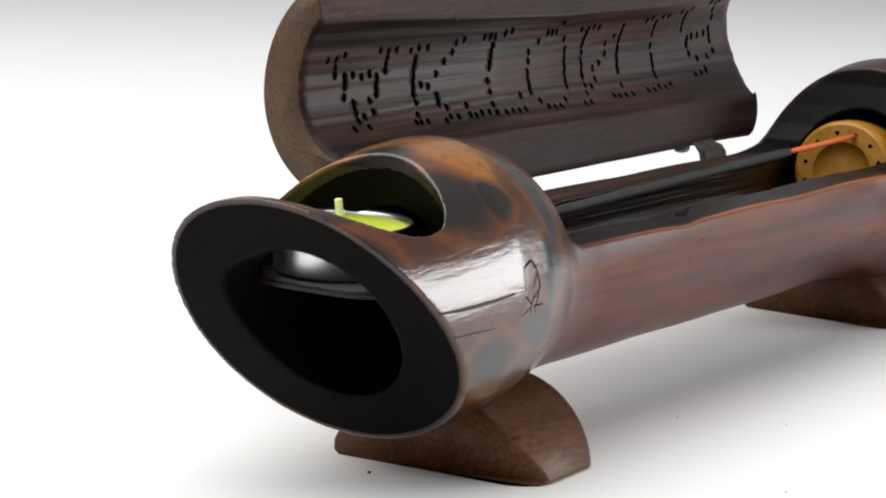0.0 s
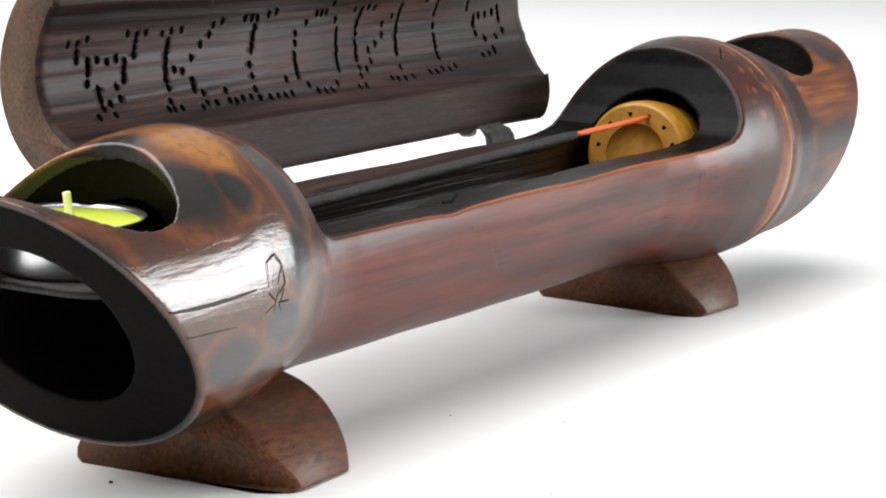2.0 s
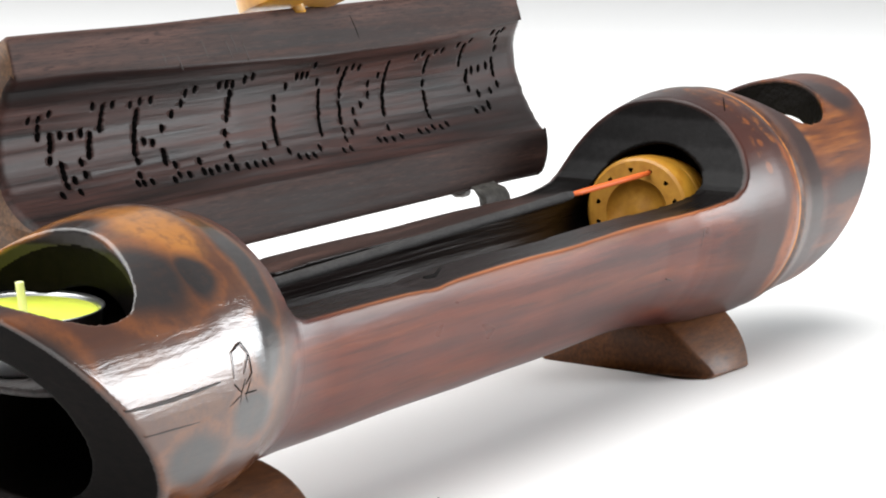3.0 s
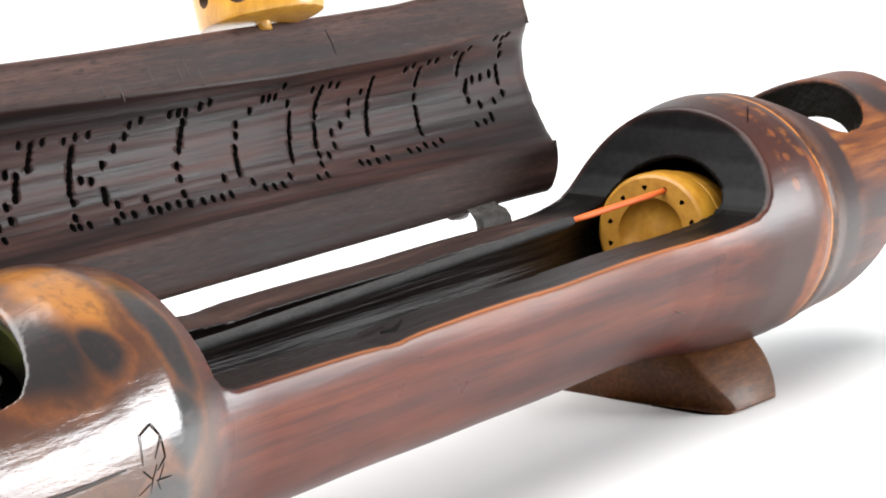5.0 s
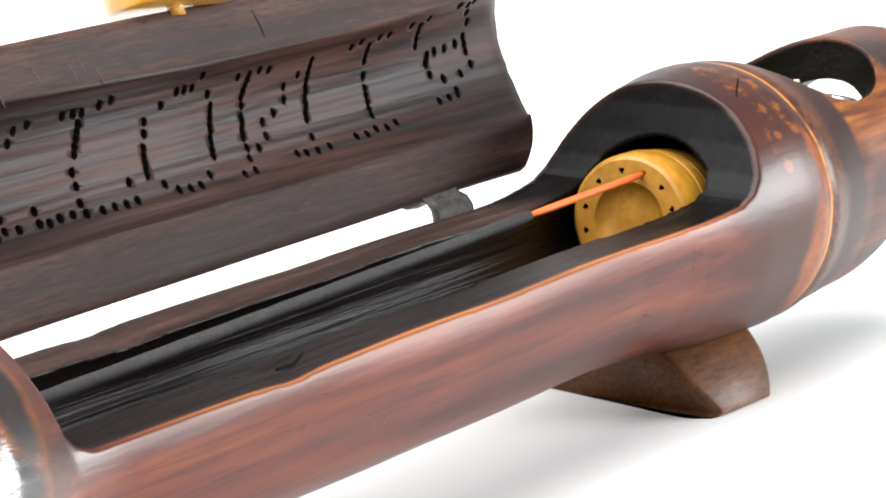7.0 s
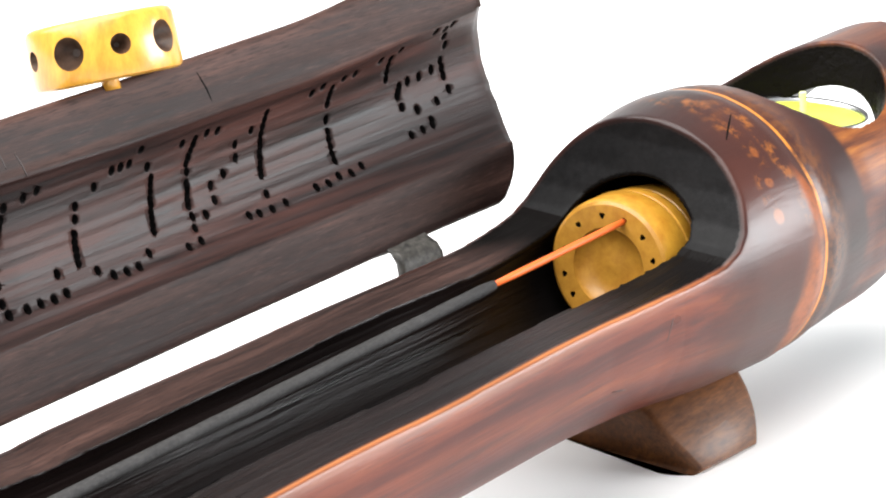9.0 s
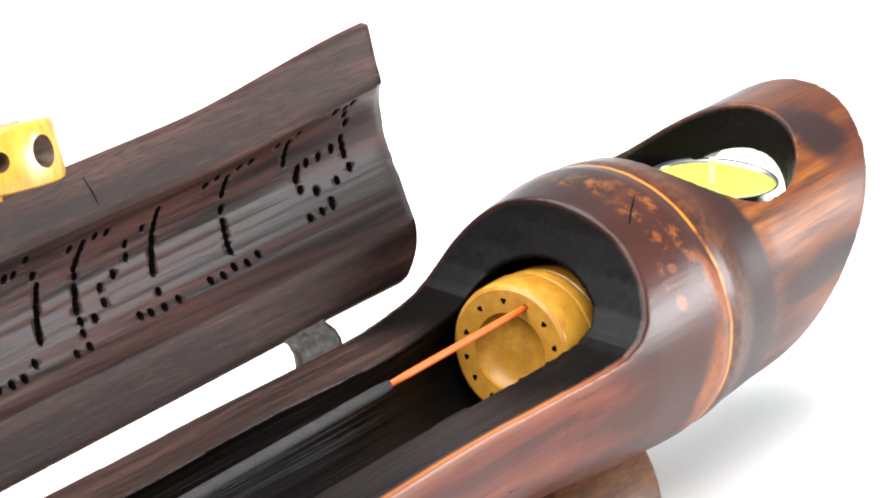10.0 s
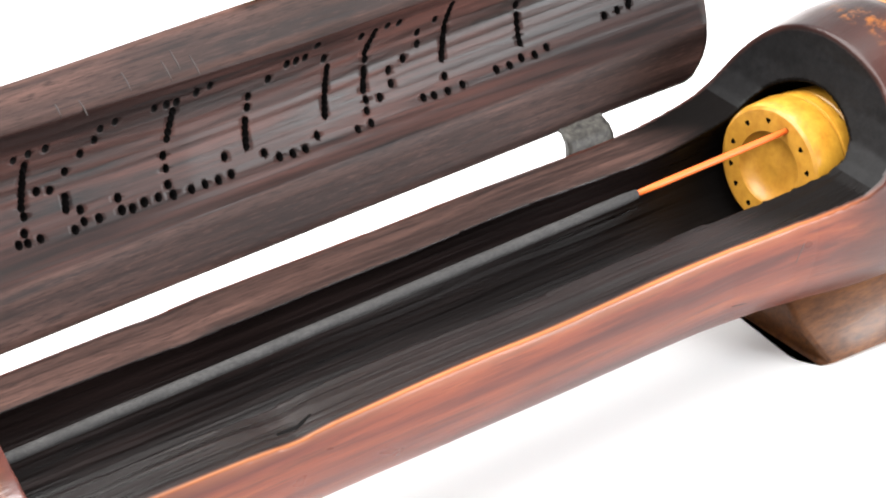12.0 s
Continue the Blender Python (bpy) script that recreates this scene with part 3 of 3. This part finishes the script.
# each letter stands on its head, as the opened lid shows it: its middle in millimetres, and its strokes
LETTERS = (
    (-91, "-15,14:1;-11.5,14 -11,31:3;-8,10:1;-7,33 -7,45:3;-7.5,56:1;-3.5,33:1;0,36:1;3.5,34:1;6.5,38 5.5,57:4;-4,63 -4.5,75:3;-4.5,84:1;-7.5,93:1;2.5,63:1;2.5,76:1;-1.5,80:1;-1.5,93:1;7,9:1;10.5,12 10,32:4;14,10:1"),
    (-60, "-10.5,13:1;-7,11:1;-3,11:1;-8,23 -10,63:8;-10,72:1;-11,87:1;-13,96:1;-11,97:1;-8,97:1;-6,53:1;-3,56:1;1,43:1;5,30:1;8.5,20:1;10,9:1;13.5,6:1;0,67 -0.5,78:3;2.5,83:1;2.5,95:1;0,100:1;6,97:1"),
    (-35, "-2,5:1;1,5:1;3.5,6:1;8.5,2:1;12,-1:1;2.5,17 0.5,44:5;-1,59:1;-1,72:1;-1.5,88:1;-1,100:1;-13.5,84 -13.5,97:2;-11,99:1;-8,97:1;-4.5,97:1;3.5,101:1;7,101:1;10.5,102:1;14,101:1;13.5,81:1"),
    (-3, "-10,30:1;-10.5,41:1;-11.5,54 -12.5,79:5;-4.5,18:1;0.5,7 5.5,7:3;8.5,-6:1;11,18:1;12,31 9.5,78:9;-8.5,92:1;-5,102:1;-1.5,104:1;2,104:1;6,95:1"),
    (25, "-6.5,7:1;-2.5,7:1;1,5:1;4.5,7:1;-3,13 -5,30:4;-5,38:1;-5.5,49 -6.5,68:5;-6.5,79:1;-7,90:1;-11,105:1;-7,104:1;10.5,30:1;10.5,43:1;6,53:1;1.5,59:1;1.5,73:1;-2.5,82:1"),
    (40, "0.5,21:1;5,7 3.5,36:5;3.5,41 2,67:6;1.5,86:1;-6,99:1;-3,101:1;1,102:1;5.5,101:1"),
    (65, "-5.5,3:1;-2,-1:1;5.5,-0:1;9.5,-0:1;2,7 1,24:4;0.5,40:1;0.5,52 0,81:5;-9,99:1;-5,100:1;-1,97:1;3,99:1;7,96:1"),
    (95.7, "-12.5,-4:1;-8.5,1 -9,23:4;-6,-7:1;-4.5,36 -5.5,44:3;-5,56:1;-1.5,34:1;2.5,34:1;7,32:1;10.5,27 11,42:3;11.5,56:1;6.5,63:1;-0.5,64:1;3,79 2.5,84:2;-5,86:1;-1,85:1;5.5,-13:1;9.5,-10 12,13:3;11.5,-14:1"),
)
FOOT_ANGLE, ROW_SPAN = radians(-33.0), radians(78.0)


def lid_mesh():
    section = lid_section()
    rings = []
    for i, x in enumerate(np.linspace(*LID_X, 150)):
        ring = []
        for (u, v), m in section:
            w = 0.0005 * noise.noise((x * 16, u * 40, v * 40))
            end = min(x - LID_X[0], LID_X[1] - x)
            r, a = math.hypot(u, v), math.atan2(v, u)
            if m == 0 and abs(r - LID_IN_R) < 0.0002:
                a, r = hollow(x, a)
            if v > 0 and m < 2:
                lift = 0.0032 * min(1.0, max(0.0, -x / 0.09))
                u2, v2 = r * math.cos(a), r * math.sin(a)
                v2 += lift * (min(1.0, v2 / 0.0151) ** 2 if m == 0 else max(0.0, (0.0281 - v2) / 0.013))
                r, a = math.hypot(u2, v2), math.atan2(v2, u2)
            r += w + (0.0003 * noise.noise((x * 4, a * 9, 2.0)) if m == 0 else 0)
            if end < 0.0012:
                r += (0.0010 if m == 0 else -0.0008) * (1 - end / 0.0012)
            ring.append(lid_point(x, a, r))
        rings.append(ring)
    bm = bmesh.new()
    made = [[bm.verts.new(p) for p in ring] for ring in rings]
    n = len(section)
    for a, b in zip(made, made[1:]):
        for i in range(n):
            bm.faces.new((a[i], a[(i + 1) % n], b[(i + 1) % n], b[i])).material_index = max(section[i][1], section[(i + 1) % n][1])
    for ring in (made[0][::-1], made[-1]):
        f = bm.faces.new(ring)
        f.material_index = 3
    stock = raw(bm)
    pits = bmesh.new()
    for middle, strokes in LETTERS:
        for x, v in stroke_dots(strokes):
            a = FOOT_ANGLE + ROW_SPAN * (1 - v / 100)
            lx = (middle * 1.0 + x) / 1000
            rx = 0.0009 * (1 + 0.14 * noise.noise((lx * 900, a * 30, 7)))
            rings = []
            a, base = hollow(lx, a)
            for r, k in ((base - 0.0022, 1.25), (base + 0.0002, 1.0), (base + 0.0017, 0.7)):
                rings.append([lid_point(lx + rx * k * math.cos(w), a + 1.2 * rx * k * math.sin(w) / base, r) for w in np.linspace(0, 2 * math.pi, 10, endpoint=False)])
            loft(pits, rings, index=4)
    tool = raw(pits)
    for me in (stock, tool):
        for m in (LID_IN, RIM, WOOD, ENDGRAIN, SOOT):
            me.materials.append(m)
    return scale_mesh(carved(stock, [tool], own=True), "lid")


lid = part("lid", lid_mesh(), None, burner, "smoked dark bamboo half-shell lid with dotted burnt lettering")


def lid_groove(x, v, lift=0.0):
    """A place on the lid's upper flat edge: x, and v metres up from its inner corner."""
    y = LID_IN_R * math.sin(math.acos(CHORD / LID_IN_R)) + v
    return lid_point(x, math.atan2(y, CHORD - lift), math.hypot(y, CHORD - lift))


groove("crack_dent", [(0.0235, 0.0095), (0.0252, 0.0055), (0.0262, 0.0015)], 0.0003, lid, lid_groove)
for x, top in ((-0.062, 0.0075), (-0.056, 0.0055), (-0.045, 0.008), (-0.035, 0.007), (-0.0325, 0.0085), (-0.028, 0.006)):
    groove("scratch", [(x, top), (x + 0.0012, top - 0.003), (x + 0.0018, top - 0.0052)], 0.0002, lid, lid_groove, SCRATCH_DENT)

# the knob: a thick slice of yellow bamboo on a peg
KNOB_R, KNOB_H = 0.0152, 0.0126


def knob():
    m = Matrix.Translation((0.0005, 0.0460, 0.1161)) @ Matrix.Rotation(radians(5), 4, "Y") @ Matrix.Rotation(radians(-18), 4, "X")
    prof = [(-KNOB_H / 2, KNOB_R - 0.0014), (-KNOB_H / 2 + 0.0004, KNOB_R - 0.0005), (-KNOB_H / 2 + 0.0014, KNOB_R - 0.0001), (0, KNOB_R),
            (KNOB_H / 2 - 0.0014, KNOB_R - 0.0002), (KNOB_H / 2 - 0.0004, KNOB_R - 0.0008), (KNOB_H / 2, KNOB_R - 0.0018)]
    stock = raw(turned(prof, 72, "z", wobble=0.0003))
    tools = bmesh.new()
    for i in range(9):
        a = radians(202 + 40 * i)
        r0 = 0.0032 if i % 2 == 0 and i < 8 else 0.002
        rings = []
        for d, k in ((KNOB_R + 0.001, 1.15), (KNOB_R - 0.0008, 0.95), (KNOB_R - 0.0026, 0.62), (KNOB_R - 0.0036, 0.25)):
            rings.append([Vector((d * math.cos(a) - r0 * k * math.sin(a) * math.cos(w), d * math.sin(a) + r0 * k * math.cos(a) * math.cos(w), r0 * k * math.sin(w) + 0.0002))
                          for w in np.linspace(0, 2 * math.pi, 20, endpoint=False)])
        loft(tools, rings, index=1)
    tool = raw(tools)
    for me in (stock, tool):
        for mt in (YELLOW, SCORCH):
            me.materials.append(mt)
    me = carved(stock, [tool])
    me.transform(m)
    me = scale_mesh(me, "knob")
    me.set_sharp_from_angle(angle=radians(40))
    ob = part("knob", me, None, lid, "varnished yellow bamboo knob with scorched round dimples")
    peg = turned([(-0.0082, 0.002), (-0.006, 0.0018), (-0.005, 0.002), (-0.004, 0.0022)], 16, "z")
    peg.transform(m)
    part("peg", peg, YELLOW, lid, "thin bamboo peg")
    # the scorched ornament on its top
    for k, (cx, cy, r, a0, a1) in enumerate(((-0.004, 0.001, 0.006, 20, 200), (0.002, -0.003, 0.005, 150, 380), (0.003, 0.004, 0.006, 200, 330),
                                             (-0.005, -0.004, 0.004, 0, 170), (0.006, 0.0, 0.005, 80, 230), (-0.001, 0.004, 0.004, 240, 420))):
        bm = bmesh.new()
        rings = []
        for j, w in enumerate(np.linspace(radians(a0), radians(a1), 14)):
            wd = 0.0007 * math.sin(math.pi * (j + 0.3) / 14)
            c, s = math.cos(w), math.sin(w)
            z = KNOB_H / 2
            rings.append([(cx + (r + wd) * c, cy + (r + wd) * s, z - 0.0002), (cx + r * c, cy + r * s, z + 0.00012), (cx + (r - wd) * c, cy + (r - wd) * s, z - 0.0002)])
        loft(bm, rings)
        bm.transform(m)
        part("burnt_curl", bm, SCORCH, lid)


knob()


def hinge(x, width):
    """A creased leather strap nailed under the lid and over the back rim."""
    way = [(0.0268, 0.0478), (0.0277, 0.051), (0.0282, 0.0535), (0.0298, 0.0556), (0.0322, 0.056), (0.0345, 0.0572), (0.0372, 0.0594)]
    rings = []
    for s in np.linspace(0, 1, 14):
        xx = x + width * (s - 0.5)
        ring = []
        for k, (y, z) in enumerate(way):
            f = 0.0007 * noise.noise((s * 5, k * 1.3, x * 50))
            ring.append((xx + f, y + f - 0.0011, z + f))
        for k, (y, z) in reversed(list(enumerate(way))):
            f = 0.0007 * noise.noise((s * 5, k * 1.3, x * 50))
            ring.append((xx + f, y + f + 0.0011, z + f))
        rings.append(ring)
    strap = part("hinge_strap", loft(bmesh.new(), rings), LEATHER, burner, "creased black leather hinge strap")
    tail = bmesh.new()
    bmesh.ops.create_uvsphere(tail, u_segments=20, v_segments=10, radius=1.0, matrix=pose(x - 0.0035, 0.0372, 0.0545, 0, 8, 6) @ Matrix.Diagonal((0.0062, 0.0016, 0.002, 1)))
    for vert in tail.verts:
        vert.co += Vector((0, 0.0004, 0.0004)) * noise.noise(vert.co * 400)
    part("strap_tail", tail, TAIL, strap, "rolled pale grey strap end")


hinge(0.0748, 0.0135)
hinge(-0.0935, 0.0135)


# ---------------------------------------------------------------- the stick holder in the trough
def holder():
    """A plug of yellow bamboo with a dished face and a ring of cut holes."""
    m = Matrix.Translation((0.1084, 0.0004, 0.0472)) @ Matrix.Rotation(radians(5), 4, "Z") @ Matrix.Rotation(radians(6), 4, "Y")
    prof = [(0.0, 0.0154), (0.0005, 0.0162), (0.002, 0.0168), (0.008, 0.0172), (0.0085, 0.0169), (0.009, 0.0154), (0.0095, 0.0168), (0.0125, 0.0169), (0.013, 0.0155), (0.0136, 0.0166), (0.0165, 0.0168), (0.02, 0.0164), (0.0215, 0.0155)]
    stock = raw(turned([(d * 1.12, r * 0.945) for d, r in prof], 80, "x", wobble=0.0003, seed=2))
    dish = raw(turned([(-0.001, 0.0095), (0.0002, 0.0093), (0.0016, 0.0084), (0.0026, 0.0068), (0.0029, 0.0045), (0.0026, 0.002), (0.0024, 0.0006)], 48, "x"))
    holes = bmesh.new()
    for i, deg in enumerate((78, 106, 134, 162, 190, 222, 250, 290, 318, 342, 10, 45)):
        a = radians(deg)
        cy, cz = 0.0121 * math.cos(a), 0.0121 * math.sin(a)
        rings = []
        for d in (-0.001, 0.003):
            ring = []
            for j in range(9):
                w = 2 * math.pi * j / 9 + a
                r = 0.00078 * (1 if j % 3 else 0.75) * (1 + 0.25 * noise.noise((i * 3.1, j * 0.7, 0)))
                ring.append((d, cy + r * math.cos(w), cz + r * math.sin(w)))
            rings.append(ring)
        loft(holes, rings, index=2)
    tool = raw(holes)
    for me in (stock, dish, tool):
        for mt in (YELLOW, OCHRE, SOOT):
            me.materials.append(mt)
    for p in dish.polygons:
        p.material_index = 1
    for p in stock.polygons:
        if p.center.x < 0.0003:
            p.material_index = 1
    me = carved(stock, [dish, tool])
    me.transform(m)
    me = scale_mesh(me, "stick_holder")
    me.set_sharp_from_angle(angle=radians(32))
    part("stick_holder", me, None, burner, "yellow bamboo plug with a dished face and cut holes")


holder()


def rod(a, b, r, seg=14, rough=0.0, taper=1.0):
    a, b = Vector(a), Vector(b)
    d = (b - a).normalized()
    u = d.orthogonal().normalized()
    v = d.cross(u)
    rings = []
    n = 40 if rough else 6
    for i in range(n + 1):
        f = i / n
        c = a.lerp(b, f)
        rr = r * (1 + (taper - 1) * f)
        if i in (0, n):
            rr *= 0.8
        rings.append([c + (u * math.cos(w) + v * math.sin(w)) * rr * (1 + rough * noise.noise((f * 60, math.cos(w), math.sin(w)))) for w in np.linspace(0, 2 * math.pi, seg, endpoint=False)])
    return loft(bmesh.new(), rings)


stick = thing("incense_stick", "grey-black incense stick with a bare orange end", "incense stick")
part("bare_end", rod((0.0618, -0.0025, 0.0577), (0.1125, -0.0025, 0.0585), 0.0008), ORANGE, stick, "orange dyed bare stick end")
part("incense_coating", rod((-0.1055, -0.0005, 0.0531), (0.0632, -0.0025, 0.0577), 0.0013, 16, 0.12), INCENSE, stick, "grey-black incense paste")


# ---------------------------------------------------------------- tea lights
def tealight(x, y, z, tilt, label):
    """z is the height of the wax."""
    ob = thing("tealight", label, "candle", "tea lights in the burner's ends")
    r, h = 0.0155, 0.0098
    m = Matrix.Translation((x, y, z)) @ Matrix.Rotation(radians(tilt), 4, "Y")
    cup = turned([(-h, 0.0), (-h, r * 0.93), (-h + 0.0008, r * 0.97), (0.0006, r), (0.001, r + 0.0006), (0.0012, r + 0.0002), (0.0004, r - 0.0004), (-h + 0.001, r * 0.95), (-h + 0.001, 0.0)], 48, "z")
    cup.transform(m)
    bmesh.ops.remove_doubles(cup, verts=cup.verts, dist=1e-6)
    part("cup", cup, ALU, ob, "thin aluminium cup")
    wax = turned([(-h + 0.0011, 0.0), (-h + 0.0011, r * 0.945), (-0.0002, r - 0.0007), (0.0002, r - 0.0012), (-0.0005, r * 0.8), (-0.0008, r * 0.4), (-0.0003, 0.001), (-0.0003, 0.0)], 48, "z")
    wax.transform(m)
    bmesh.ops.remove_doubles(wax, verts=wax.verts, dist=1e-6)
    part("wax", wax, WAX, ob, "lime-green wax")
    wick = rod((0, 0, -0.001), (-0.0004, 0.0006, 0.0062), 0.0009, 10, 0.1)
    wick.transform(m)
    part("wick", wick, WICK, ob, "unburnt pale wick")
    return ob


tealight(-0.1548, 0.0035, 0.0597, -2, "unlit lime-green tea light in a silver cup")
tealight(0.1915, 0.001, 0.0622, 4, "unlit lime-green tea light in a silver cup")


def candle_shelf(x, z, half, y_half, tilt):
    """A thin plate across the bore that carries a tea light."""
    outline = [(half * math.copysign(abs(math.cos(w)) ** 0.5, math.cos(w)), y_half * math.copysign(abs(math.sin(w)) ** 0.5, math.sin(w))) for w in np.linspace(0, 2 * math.pi, 40, endpoint=False)]
    bm = loft(bmesh.new(), [[(a, b, d) for a, b in outline] for d in (-0.0016, 0.0)])
    bm.transform(pose(x, 0, z, 0, tilt, 0))
    return part("candle_shelf", bm, CHAR, burner, "blackened plate under the tea light")


candle_shelf(-0.1515, 0.0498, 0.0205, 0.0195, -2)
candle_shelf(0.179, 0.0533, 0.025, 0.0195, 4)


# a few dark crumbs on the paper
crumbs = bmesh.new()
for x, y, size in ((-0.1403, 0.0036, 0.00045), (-0.0907, -0.0788, 0.00022), (-0.0414, -0.0245, 0.0002), (-0.03, -0.05, 0.0002)):
    bmesh.ops.create_icosphere(crumbs, subdivisions=1, radius=size, matrix=Matrix.Translation((x, y, size * 0.6)) @ Matrix.Diagonal((1.4, 1, 0.7, 1)))
tagged(new("crumbs", to_mesh("crumbs", crumbs, INCENSE)), "tiny dark crumbs scattered on the white paper", "crumbs", kind="stuff")
